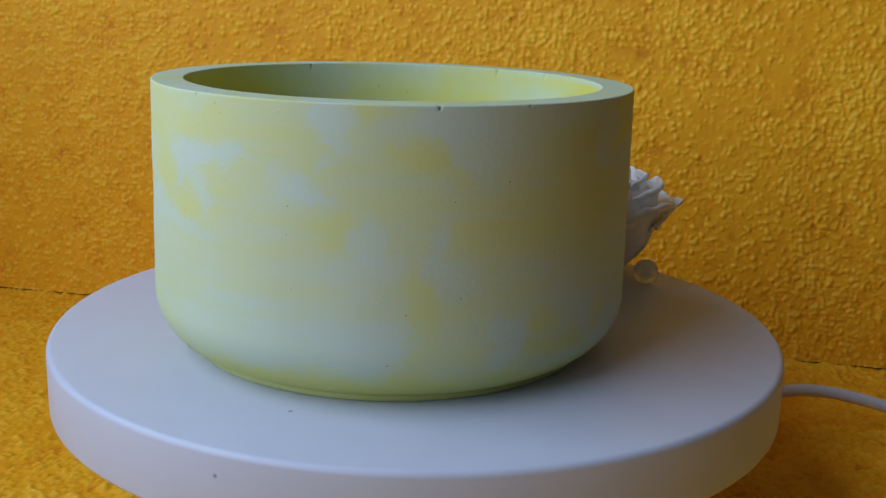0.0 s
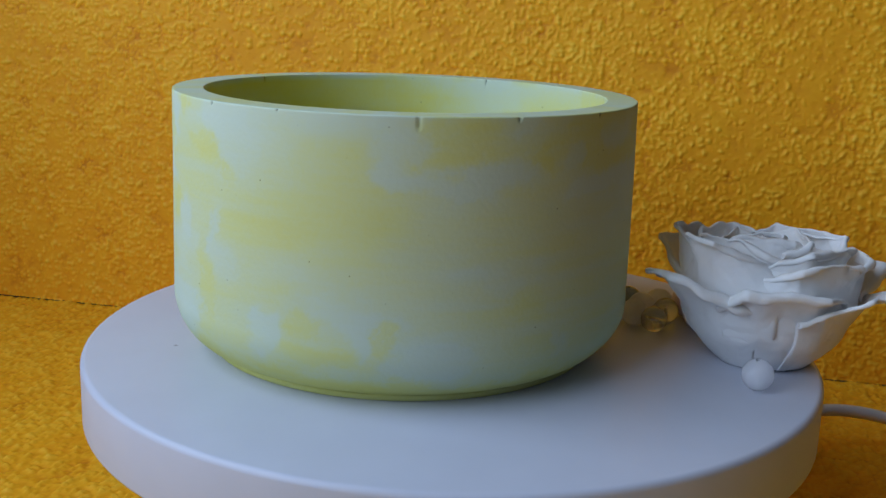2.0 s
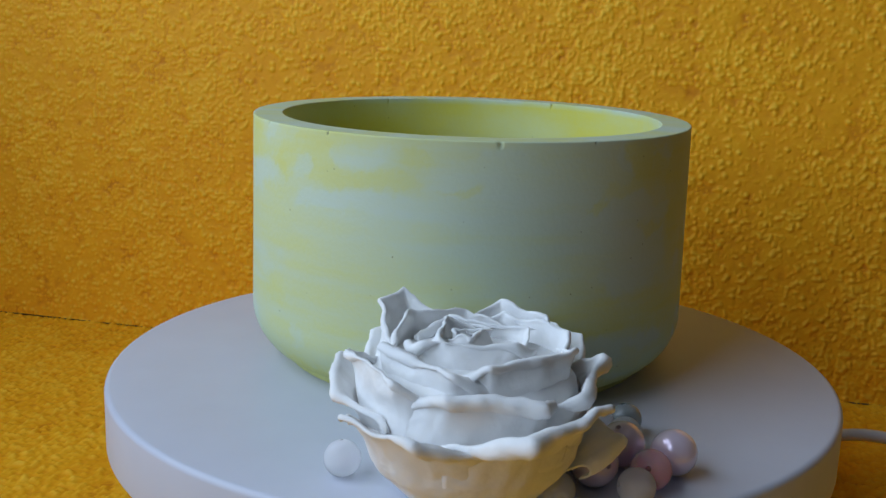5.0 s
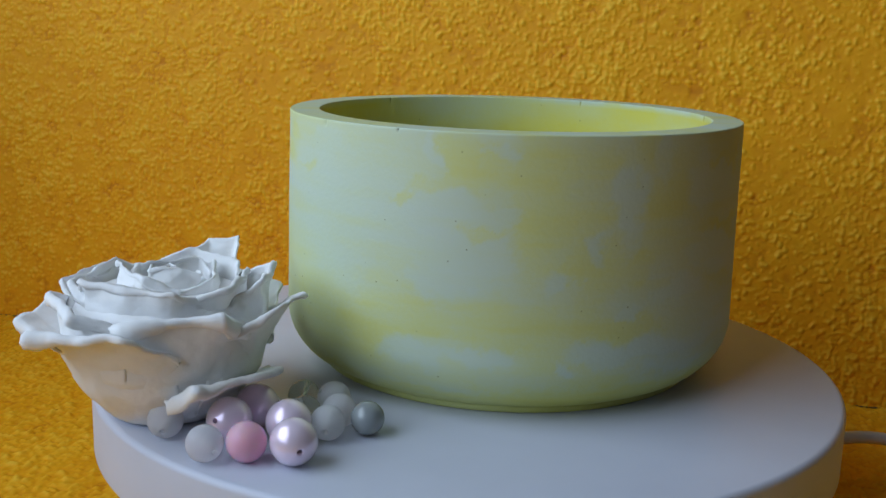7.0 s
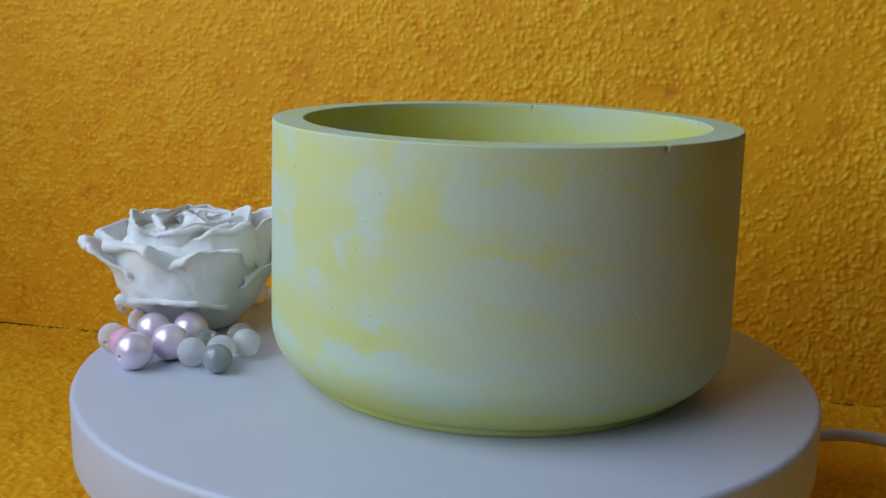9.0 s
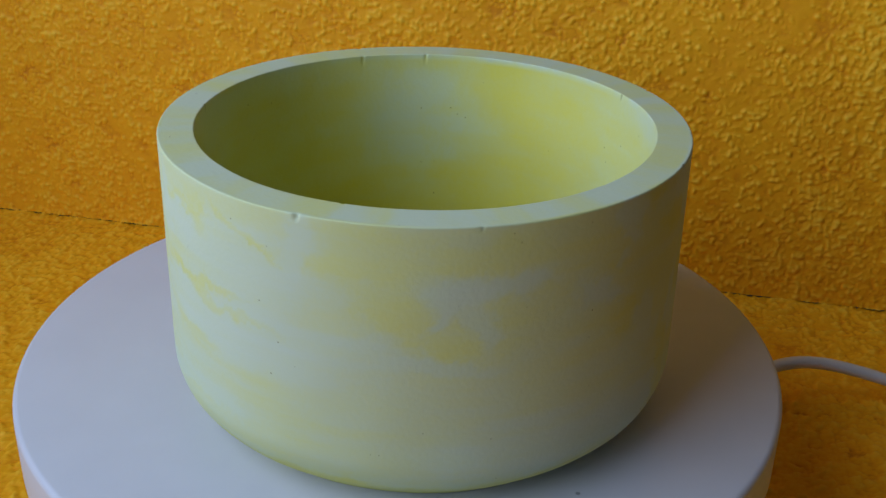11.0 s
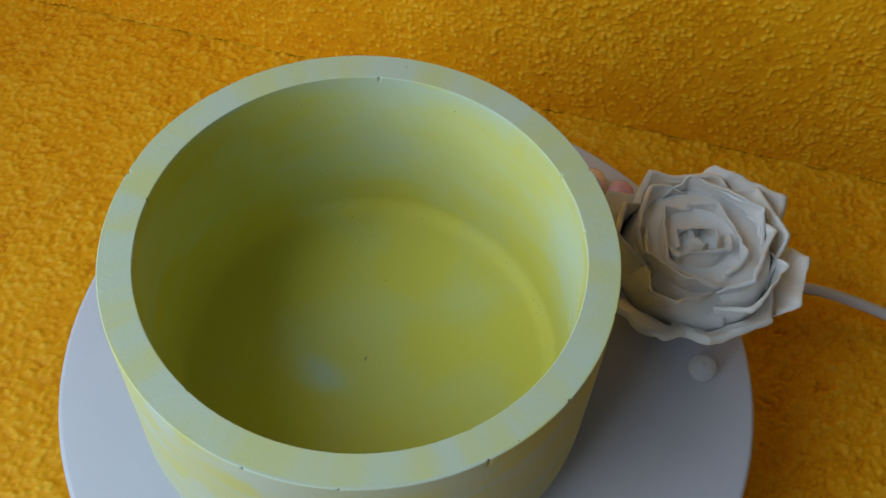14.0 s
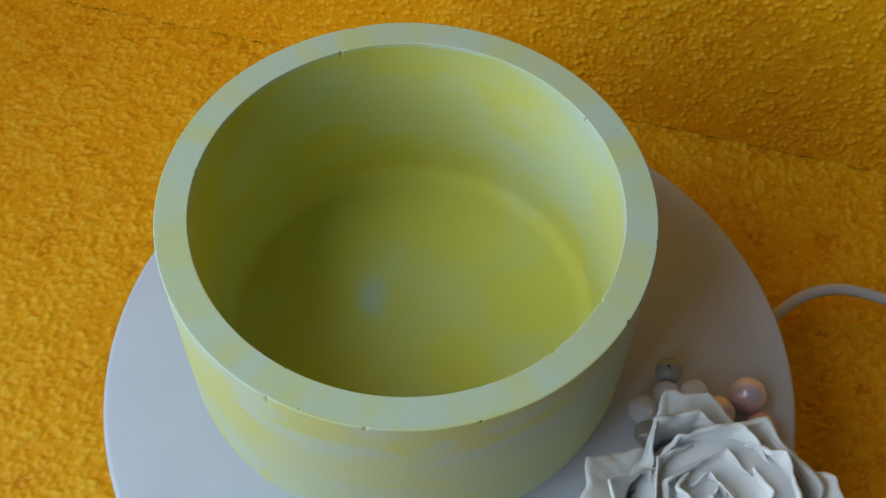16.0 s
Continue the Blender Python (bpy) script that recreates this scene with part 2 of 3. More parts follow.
for sx in (-0.38, 0.68):
    for sy in (-0.38, 0.35):
        part("leg", box(bmesh.new(), sx - 0.03, sx + 0.03, sy - 0.03, sy + 0.03, 0.0, 0.7, 0.003), WOOD, table, "", False)


def grains(p, cell, low, high, keep, seed):
    """Separate rounded grains, at most one a cell, with random size and height; keep is the share of cells that hold one."""
    home = np.floor(p / cell).astype(np.int64)
    out = np.zeros(len(p))
    for di in (-1, 0, 1):
        for dj in (-1, 0, 1):
            c = home + np.array([di, dj])
            h = (c[:, 0] * 374761393 + c[:, 1] * 668265263 + seed * 1274126177) & 0x7FFFFFFF
            draws = []
            for _ in range(5):
                h = ((h ^ (h >> 13)) * 1274126177 + 974711) & 0x7FFFFFFF
                h = h ^ (h >> 15)
                draws.append((h >> 6) % 4096 / 4095.0)
            d = p - (c + 0.15 + 0.7 * np.stack(draws[:2], 1)) * cell
            size = low + (high - low) * draws[2] ** 1.6
            turn = draws[3] * 3.1416
            along, across = d[:, 0] * np.cos(turn) + d[:, 1] * np.sin(turn), d[:, 1] * np.cos(turn) - d[:, 0] * np.sin(turn)
            q = np.clip(1 - (along / (size * 1.12)) ** 2 - (across / (size * 0.92)) ** 2, 0, 1)
            out = np.maximum(out, np.where(draws[4] < keep, q ** 0.8 * size / high, 0))
    return out


def stucco_relief(p, dense, seed):
    """Sprayed plaster: a smooth skin strewn with rounded grains 1 to 3 mm wide, thicker in clusters, and a few pits."""
    warp = np.stack([lattice(p * 420, seed + 11), lattice(p * 420, seed + 12)], 1)
    q = p[:, :2] + warp * 0.0004
    keep = np.clip(dense + 0.40 * fbm(p * 34, seed + 9, 3), 0.15, 0.97)
    coarse = grains(q, 0.0021, 0.0006, 0.0013, keep, seed)
    lump = np.clip(lattice(p * 330 + 7.7, seed + 41), -0.3, 0.6) * keep
    fine = grains(q + 0.31, 0.0015, 0.0004, 0.0009, keep, seed + 7)
    pits = np.clip(-lattice(p * 260 + 3.3, seed + 21) - 0.48, 0, 1)
    skin = fbm(p * 110, seed + 31, 2)
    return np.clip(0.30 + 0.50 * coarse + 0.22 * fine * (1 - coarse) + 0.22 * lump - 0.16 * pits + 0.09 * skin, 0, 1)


def stucco_board(name, width, depth, step, thick, relief, dense, seed, label):
    """A board whose face is z = 0 .. relief, its near edge at y = 0, x centred."""
    nu, nv = int(width / step) + 1, int(depth / step) + 1
    u, v = np.meshgrid(np.linspace(-width / 2, width / 2, nu), np.linspace(0, depth, nv), indexing="ij")
    flat = np.stack([u.ravel(), v.ravel(), np.zeros(nu * nv)], 1)
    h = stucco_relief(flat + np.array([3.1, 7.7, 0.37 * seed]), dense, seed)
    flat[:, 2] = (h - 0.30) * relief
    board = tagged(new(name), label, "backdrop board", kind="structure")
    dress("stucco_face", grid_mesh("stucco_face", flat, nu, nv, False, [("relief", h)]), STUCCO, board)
    part("board_core", box(bmesh.new(), -width / 2, width / 2, 0, depth, -thick, -0.0010, 0.0004), STUCCO, board, "", False)
    return board


# the lying board, then the standing one that leans back against it
WALL_YAW, WALL_AT, LEAN = -12.478, Vector((0.0340, 0.1538, TABLE)), 2.29
base_board = stucco_board("base_board", 0.66, 0.52, 0.0008, 0.006, 0.0024, 0.85, 3, "orange stucco board lying flat under the turntable")
base_board.matrix_basis = Matrix.Translation((0, 0, TABLE)) @ pose(0, 0, 0, 0, 0, WALL_YAW) @ pose(0, -0.362, 0)
back_board = stucco_board("back_board", 0.62, 0.27, 0.0006, 0.008, 0.0015, 0.6, 8, "orange stucco board standing upright behind the turntable")
back_board.matrix_basis = Matrix.Translation(WALL_AT) @ pose(0, 0, 0.0008, 90 - LEAN, 0, WALL_YAW)

# ---- the turntable ----
turntable = tagged(new("turntable"), "round white plastic motorised display turntable with a cable", "turntable")
turntable.location = (0, 0, TABLE)
up = -TABLE
RIM_R, RIM_H = 0.1003, 0.0170
part("base", lathe([(0, 0.0035), (0.072, 0.0035), (0.0745, 0.005), (0.076, 0.030), (0.076, up + TOP - RIM_H + 0.002), (0, up + TOP - RIM_H + 0.002)]), WHITE_PLASTIC, turntable)
for k in range(4):
    foot = part("rubber_foot", lathe([(0, 0.0004), (0.0075, 0.0004), (0.008, 0.001), (0.008, 0.0036), (0, 0.0036)], 24), DARK_RUBBER, turntable, "dark rubber foot")
    foot.location = (0.055 * math.cos(radians(45 + 90 * k)), 0.055 * math.sin(radians(45 + 90 * k)), 0)
prof = [(0, TOP - RIM_H + 0.003), (0.096, TOP - RIM_H + 0.003), (0.0965, TOP - RIM_H)] + arc(RIM_R - 0.0012, TOP - RIM_H + 0.0012, 0.0012, -90, 0, 4) + arc(RIM_R - 0.0016, TOP - 0.0016, 0.0016, 0, 90, 6) + [(0.085, TOP), (0.04, TOP), (0, TOP)]
platter = part("platter", lathe(prof, 180), WHITE_PLASTIC, turntable, "smooth white turning plate")
platter.location = (0, 0, up)
part("spindle", lathe([(0, up - 0.02), (0.012, up - 0.02), (0.012, up - 0.0145), (0, up - 0.0145)], 32), WHITE_PLASTIC, turntable)

curve = bpy.data.curves.new("power_cable", "CURVE")
curve.dimensions, curve.bevel_depth, curve.bevel_resolution = "3D", 0.0021, 5
line = curve.splines.new("NURBS")
way = [(0.066, 0.02, 0.012), (0.085, 0.026, 0.0125), (0.1, 0.036, 0.013), (0.113, 0.047, 0.0133), (0.124, 0.056, 0.014), (0.138, 0.06, 0.0137), (0.152, 0.057, 0.0123), (0.17, 0.053, 0.0082), (0.2, 0.04, 0.003), (0.26, 0.02, 0.0029), (0.33, 0.03, 0.0029), (0.4, 0.06, 0.0029)]
line.points.add(len(way) - 1)
for p, w in zip(line.points, way):
    p.co = (*w, 1)
line.use_endpoint_u, line.order_u, line.resolution_u = True, 4, 10
cable = new("power_cable", curve)
curve.materials.append(CABLE_PLASTIC)
cable.parent = turntable
cable["label"] = "thin white power cable"

# ---- the pot ----
POT = (-0.0076, -0.0125)
POT_R, POT_IN, POT_H, POT_FLOOR = 0.0613, 0.0532, 0.0685, 0.0120
# pigment stains round the wall, sector by sector: bearing in degrees, height in mm, half widths in degrees and in mm,
# tone (yellow above 0, blue below), rise in mm a degree
STAINS_0 = ((2, 63, 7, 1.5, 0.7, 0.5), (7, 58, 3, 2.5, -0.7), (8, 15, 3, 2, -0.6), (13, 51, 9, 2, -0.8), (14, 64, 8, 5, 0.7), (17, 57, 8, 2, 0.7), (22, 64, 6, 2.5, -0.6), (27, 52, 14, 2, -0.8), (30, 58, 8, 2.5, 0.85), (35, 64, 4, 2, 0.7), (49, 58, 4, 1, 0.7), (51, 62, 11, 3, -0.5))
STAINS_60 = ((62, 57, 7, 4.5, -0.5), (69, 46, 21, 16.5, -0.6), (69, 20, 10, 4, 0.85), (74, 15, 9, 4, 0.7), (77, 28, 9, 8.5, 0.6), (81, 52, 3, 1, 0.7, 0.4), (82, 15, 6, 3, -0.8), (87, 64, 2, 3, -0.8), (87, 49, 5, 5, -0.8), (87, 25, 7, 3.5, 0.7), (88, 57, 5, 2, 0.8, 0.4), (89, 34, 8, 3, -0.7), (90, 49, 6, 8.5, -0.8), (94, 62, 5, 5.5, 0.8))
STAINS_95 = ((96, 62, 5, 5.5, 0.6), (97, 46, 4, 1.5, 0.8), (97, 16, 7, 2, -0.8), (97, 39, 7, 5.5, -0.8), (98, 41, 6, 6, -0.8), (99, 65, 2, 2, -0.6), (100, 48, 3, 1, -0.6), (100, 50, 5, 2, -0.7), (103, 64, 3, 2, -0.8), (103, 24, 10, 5.5, 0.75), (109, 55, 6, 14, 0.75), (111, 62, 12, 7.5, 0.7), (112, 24, 12, 4, 0.6), (113, 49, 11, 5, 0.65), (113, 35, 3, 2.5, -0.8))
STAINS_115 = ((117, 14, 2, 2, -1), (121, 35, 5, 12, 0.65), (122, 36, 10, 3.5, 0.85), (122, 42, 2, 3, -0.8), (123, 43, 2, 3.5, -0.6), (123, 62, 3, 5, 0.6), (123, 18, 4, 2.5, -0.7), (127, 16, 4, 2.5, -0.8), (129, 54, 4, 5.5, -0.7), (129, 54, 3, 5.5, -0.9), (130, 23, 11, 3, 0.9), (132, 45, 2, 4, -0.7), (133, 67, 3, 3.5, 0.7), (133, 27, 3, 1.5, -0.7), (134, 38, 4, 3.5, 0.8))
STAINS_135 = ((138, 64, 3, 5, -0.5), (140, 54, 6, 6, 0.6), (141, 17, 11, 2.5, -0.9), (146, 31, 7, 2.5, -0.7), (146, 12, 11, 1.5, -0.9), (151, 57, 4, 6, -0.8), (152, 38, 5, 2, -0.7), (158, 43, 4, 1.5, -0.8), (159, 58, 8, 3, -0.8), (163, 61, 10, 1, 0.8), (163, 31, 8, 1.5, 0.6), (164, 19, 15, 2.5, -0.6))
STAINS_165 = ((166, 46, 15, 1, 0.8), (168, 61, 4, 4.5, 0.6, -0.4), (169, 37, 11, 3.5, -0.6), (169, 44, 19, 1, 0.7, -0.2), (176, 38, 17, 8.5, -0.6), (177, 55, 17, 8, -0.7), (181, 61, 8, 1, 0.7, -0.5), (193, 60, 3, 8.5, -0.7, 0.6), (195, 38, 16, 5.5, -0.6), (207, 60, 8, 5.5, 0.75), (212, 51, 6, 5, 0.9, -0.4))
STAINS_215 = ((219, 44, 8, 2.5, 0.85, -0.2), (220, 39, 9, 1.5, -0.7, -0.1), (221, 49, 4, 2, -0.8, 0.7), (223, 45, 12, 3, 0.5), (227, 61, 11, 3.5, 0.7), (227, 54, 6, 1.5, -0.85, 0.3), (228, 55, 9, 2.5, -0.9), (229, 47, 3, 4.5, -0.6, -0.4), (238, 50, 9, 4, 0.7), (243, 17, 25, 6.5, -0.6), (246, 43, 14, 3.5, 0.45), (247, 62, 13, 7, 0.45))
STAINS_250 = ((256, 49, 7, 2, -1, -0.3), (256, 49, 5, 1.5, -0.8), (257, 54, 4, 1.5, 0.7), (257, 56, 2, 2.5, -0.7), (260, 43, 4, 3.5, 0.8), (261, 64, 3, 5, -1), (266, 16, 9, 5.5, -0.9), (267, 39, 3, 4.5, -0.8), (268, 66, 2, 3, 0.8))
STAINS_275 = ((277, 58, 5, 2.5, 0.95, -0.1), (277, 32, 3, 3, 0.7), (277, 22, 3, 9, 0.75), (280, 38, 2, 4.5, -0.8, 0.9), (282, 63, 4, 5.5, -0.7), (285, 53, 3, 2, 0.8, -1), (285, 31, 5, 4, -0.4), (286, 64, 8, 8.5, -0.6), (289, 59, 7, 7, -0.5), (296, 43, 12, 10, 0.45), (296, 16, 3, 4.5, -0.7), (297, 18, 2, 5.5, -0.8))
STAINS_300 = ((304, 45, 13, 5, 0.4), (306, 21, 4, 4.5, 0.9), (306, 21, 4, 3.5, 0.9), (309, 13, 11, 2, 0.9), (311, 26, 9, 3, -0.5), (312, 58, 9, 3, 0.5), (319, 17, 3, 3.5, -0.8), (322, 22, 6, 2.5, -0.8), (324, 70, 7, 4, -0.7), (324, 19, 2, 4, 0.8), (326, 59, 6, 5.5, -0.8), (327, 55, 7, 2, -0.8))
STAINS_330 = ((331, 12, 6, 2.5, -0.9), (335, 61, 8, 6, 0.8), (336, 14, 8, 3, -0.9, -0.3), (341, 53, 8, 2.5, -0.8), (341, 63, 6, 5.5, 0.85), (347, 56, 5, 2, -0.8), (349, 32, 10, 2.5, -0.4), (351, 56, 4, 3, -0.7), (353, 67, 4, 2.5, -0.6), (355, 25, 5, 2.5, 0.7), (358, 57, 3, 2, 0.9))
STAINS = sorted(STAINS_0 + STAINS_60 + STAINS_95 + STAINS_115 + STAINS_135 + STAINS_165 + STAINS_215 + STAINS_250 + STAINS_275 + STAINS_300 + STAINS_330, key=lambda s: -s[2] * s[3])
# chips on the edges: bearing, 0 outer edge or 1 inner edge, size in mm, depth below the edge in mm
CHIPS = ((-79.3, 0, 0.7, 0.6), (-29.9, 0, 0.8, 2.4), (-8.5, 0, 0.8, 0.5), (55.6, 0, 0.9, 1.0), (56.7, 1, 0.9, 1.4), (37.7, 1, 0.8, 0.5), (78, 0, 0.6, 0.4), (15, 0, 0.5, 0.6),
         (-166, 0, 1.0, 0.8), (162.6, 0, 0.5, 0.5), (-133, 0, 0.6, 0.5), (-100, 1, 0.6, 0.4), (120, 1, 0.7, 0.5), (-60, 0, 0.5, 0.4), (200, 1, 0.7, 0.4), (-30, 1, 0.6, 0.4))


def build_pot():
    n = 840
    outer = [(0.0, 0.0012), (0.030, 0.0012), (0.0485, 0.0010), (0.0490, 0.0), (0.0515, 0.0), (0.0521, 0.0003), (0.0523, 0.0017), (0.0521, 0.0022)]
    outer += arc(POT_R + 0.0005 - 0.0146, 0.0155, 0.0146, -65, 0, 22)
    outer += [(POT_R + 0.0005 * (1 - k / 100), 0.0155 + (POT_H - 0.0006 - 0.0155) * k / 100) for k in range(1, 101)]
    outer += arc(POT_R - 0.00035, POT_H - 0.00035, 0.00035, 15, 90, 5)
    rim = [(POT_R - 0.00035 + (POT_IN + 0.0003 - POT_R + 0.00035) * k / 10, POT_H) for k in range(1, 11)]
    inner = arc(POT_IN + 0.0003, POT_H - 0.0003, 0.0003, 110, 180, 4)
    inner += [(POT_IN, POT_H - 0.0005 - (POT_H - 0.0005 - POT_FLOOR - 0.005) * k / 34) for k in range(1, 35)]
    inner += arc(POT_IN - 0.005, POT_FLOOR + 0.005, 0.005, 0, -90, 8)[1:]
    inner += [((POT_IN - 0.005) * (1 - k / 26), POT_FLOOR) for k in range(1, 26)] + [(0.0004, POT_FLOOR)]
    profile = np.array([(max(r, 0.0004), z) for r, z in outer + rim + inner])
    nv = len(profile)
    ang = np.arange(n) * 2 * np.pi / n
    r = np.broadcast_to(profile[:, 0], (n, nv)).copy()
    z = np.broadcast_to(profile[:, 1], (n, nv)).copy()
    a = np.broadcast_to(ang[:, None], (n, nv))
    chip_shade = np.zeros((n, nv))
    for bearing, inside, size, deep in CHIPS:
        size *= 0.62
        edge = POT_IN if inside else POT_R
        d = (np.degrees(a) - bearing + 180) % 360 - 180
        arcl = np.radians(d) * edge * 1000
        dz = np.maximum((POT_H - z) * 1000 - deep, 0)
        dr = np.abs(r - edge) * 1000
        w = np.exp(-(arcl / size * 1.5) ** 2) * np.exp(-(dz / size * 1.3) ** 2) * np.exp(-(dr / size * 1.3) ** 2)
        # mask of the shade painted into each chip's hollow
        chip_shade = np.maximum(chip_shade, np.clip(w * 2.2 - 0.9, 0, 1) * (0.3 if size > 0.48 else 0.9))
        r += w * size * 0.0009 * (1 if inside else -1)
        z -= w * size * 0.0006 * (z > POT_H - 0.0008)
    pts = np.stack([r * np.cos(a), r * np.sin(a), z], -1).reshape(-1, 3)
    pts += (0.00012 * fbm(pts * 45, 40, 2))[:, None] * np.array([1, 1, 0])
    # pigment: soft stains with ragged borders, dragged sideways
    stretch = pts * np.array([95, 95, 120])
    wa, wz = fbm(stretch, 21, 6, 0.70) * 2.5, fbm(stretch + 9.0, 31, 6, 0.70) * 1.7
    deg, mm = np.degrees(a).ravel() + wa, z.ravel() * 1000 + wz
    out = (np.arange(nv) < len(outer))
    outside = np.broadcast_to(out, (n, nv)).ravel()
    free = fbm(pts * np.array([26, 26, 40]) + 5.0, 61, 5)
    wisp = fbm(pts * np.array([48, 48, 420]) + 2.0, 71, 4)
    value = 0.50 + 0.09 * free
    for bearing, height, sa, sz, tone, *rise in STAINS:
        d = (deg - bearing + 180) % 360 - 180
        h = mm - height - (rise[0] * d if rise else 0)
        rho = np.sqrt((d / (sa * 1.08)) ** 2 + (h / (sz * 1.08)) ** 2)
        cover = abs(tone) / (1 + np.exp(np.clip((rho - 1) / 0.14, -30, 30)))
        value += cover * ((0.70 if tone > 0 else 0.25) - value)
    foot = 0.9 / (1 + np.exp((mm - 7.4 - 2.0 * free) / 0.7))
    value += foot * (0.80 - value)
    value += 0.075 * wisp + 0.05 * free
    in_floor = pts[:, 2] < POT_FLOOR + 0.001
    round_in = np.degrees(a).ravel()
    # pale bands: bluish patches, plus window light on the wall put into the pigment
    pale = sum(amount * np.exp(-((((round_in + wa * 3 - b0 + 180) % 360 - 180) / wide) ** 2)) for b0, wide, amount in ((122, 26, 0.30), (325, 34, 0.24), (40, 14, 0.22), (85, 18, 0.16)))
    # yellower than outside: yellow pigment, plus bounced light painted into it
    inside = np.where(in_floor, 0.92, 0.87 - 1.2 * pale * np.clip((pts[:, 2] + wz * 0.002 - 0.016) / 0.02, 0, 1)) + 0.17 * np.tanh(2.2 * (free + 0.05)) + 0.06 * wisp
    inside -= 0.75 * np.exp(-((pts[:, 0] + 0.0065 + wa * 0.0006) / 0.0066) ** 2 - ((pts[:, 1] + 0.0108 + wz * 0.0006) / 0.004) ** 2) * in_floor
    rim_top = 0.46 + 0.17 * np.tanh(2.6 * fbm(np.stack([np.cos(a), np.sin(a), 0 * a], -1).reshape(-1, 3) * 3.2 + pts * 22, 77, 4))
    value = np.where(outside, value, np.where(pts[:, 2] > POT_H - 0.0004, rim_top, inside))
    value = np.clip(value, 0, 1)
    whole = tagged(new("concrete_pot"), "round cast concrete pot marbled in pale green, blue and yellow", "pot")
    spread = lambda q: q.reshape(n, nv, -1)
    cuts = (("foot_ring", 0, 8), ("body", 7, len(outer)), ("rim", len(outer) - 1, len(outer) + 10), ("interior", len(outer) + 9, nv))
    for name, lo, hi in cuts:
        me = grid_mesh(name, spread(pts)[:, lo:hi].reshape(-1, 3), n, hi - lo, True,
                       [("pigment", spread(value)[:, lo:hi].ravel()), ("chip_shade", chip_shade[:, lo:hi].ravel())])
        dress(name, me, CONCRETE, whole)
    return whole


pot = build_pot()
rides(pot, pose(POT[0], POT[1], TOP))


# ---- the rose ----
CORE_Z = (0.0, 0.003, 0.008, 0.014, 0.020, 0.026, 0.030, 0.034, 0.040)
CORE_R = (0.0105, 0.0135, 0.0180, 0.0214, 0.0226, 0.0214, 0.0192, 0.0165, 0.0140)


def petal(bearing, span, blunt, reach, height, leave, bowl, lift, roll, curl, drop, seed, nu=57, nv=44):
    """One petal: it hugs the bud up to the height it leaves it at, then bends out to an edge that runs straight between
    two corners, blunt degrees to each side of its bearing, and falls back to the bud at the sides; the lip is rolled back."""
    us, vs = np.linspace(-1, 1, nu), np.linspace(0, 1, nv)
    u, v = np.meshgrid(us, vs, indexing="ij")
    skew = 5 * math.sin(2.3 * seed)
    hug = min(np.interp(height, CORE_Z, CORE_R) + lift, bowl)
    marks = np.array([-span, -blunt + skew, blunt + skew, span])
    radii = np.array([hug * 1.02, reach * (1 + 0.04 * math.sin(1.7 * seed)), reach * (1 - 0.04 * math.sin(1.7 * seed)), hug * 1.02])
    knots = np.array([-1.0, -max(blunt, 4) / span * 0.9, max(blunt, 4) / span * 0.9, 1.0])
    ex = np.interp(us, knots, radii * np.cos(np.radians(marks)))[:, None]
    ey = np.interp(us, knots, radii * np.sin(np.radians(marks)))[:, None]
    theta = np.arctan2(ey, ex)
    edge_r = np.hypot(ex, ey)
    jag = lattice(np.stack([us * 5.0 + seed * 3.7, us * 0, us * 0], 1), 45 + seed)[:, None]
    edge_z = np.interp(us, knots, height - np.array([drop, 0.0006 * math.sin(seed * 2.1), -0.0006 * math.sin(seed * 2.1), drop * 0.9]))[:, None] + 0.0005 * jag
    part_way = 0.42
    low = np.clip(v / part_way, 0, 1)
    z_leave = np.minimum(leave, edge_z - 0.002)
    z_low = 0.0008 + (z_leave - 0.0008) * low
    r_low = np.minimum(np.interp(z_low, CORE_Z, CORE_R) + lift, bowl)
    q = np.clip((v - part_way) / (0.88 - part_way), 0, 1)
    r_d = np.minimum(np.interp(z_leave, CORE_Z, CORE_R) + lift, bowl)
    r_mid, z_mid = r_d + 0.30 * (edge_r - r_d), z_leave + 0.72 * (edge_z - z_leave)
    rr = np.where(v <= part_way, r_low, (1 - q) ** 2 * r_d + 2 * q * (1 - q) * r_mid + q ** 2 * edge_r)
    zz = np.where(v <= part_way, z_low, (1 - q) ** 2 * z_leave + 2 * q * (1 - q) * z_mid + q ** 2 * edge_z)
    lip = np.clip((v - 0.88) / 0.12, 0, 1)
    size = roll * np.clip(0.85 + 0.9 * lattice(np.stack([us * 2.3 + seed * 2.1, us * 0, us * 0], 1), 44 + seed)[:, None], 0.15, 1.6)
    rr = rr + size * np.sin(lip * curl)
    zz = zz + size * (np.cos(lip * curl) - 1)
    angle = radians(bearing) + theta
    p = np.stack([rr * np.cos(angle), rr * np.sin(angle), zz], -1).reshape(-1, 3)
    w = (0.2 + 0.8 * v.ravel())[:, None]
    crumple = np.stack([fbm(p * 190 + seed * 3.3, 70 + seed, 4), fbm(p * 190 + seed * 5.1 + 4, 80 + seed, 4), fbm(p * 170 + seed, 90 + seed, 4)], 1)
    p += crumple * 0.00062 * w
    vein = lattice(np.stack([u.ravel() * 7 + seed, v.ravel() * 1.3, u.ravel() * 0], 1), 50 + seed)
    p[:, :2] *= (1 + 0.012 * vein * w[:, 0])[:, None]
    p[:, 2] = np.maximum(p[:, 2], 0.0006)
    return grid_mesh("petal", p, nu, nv)


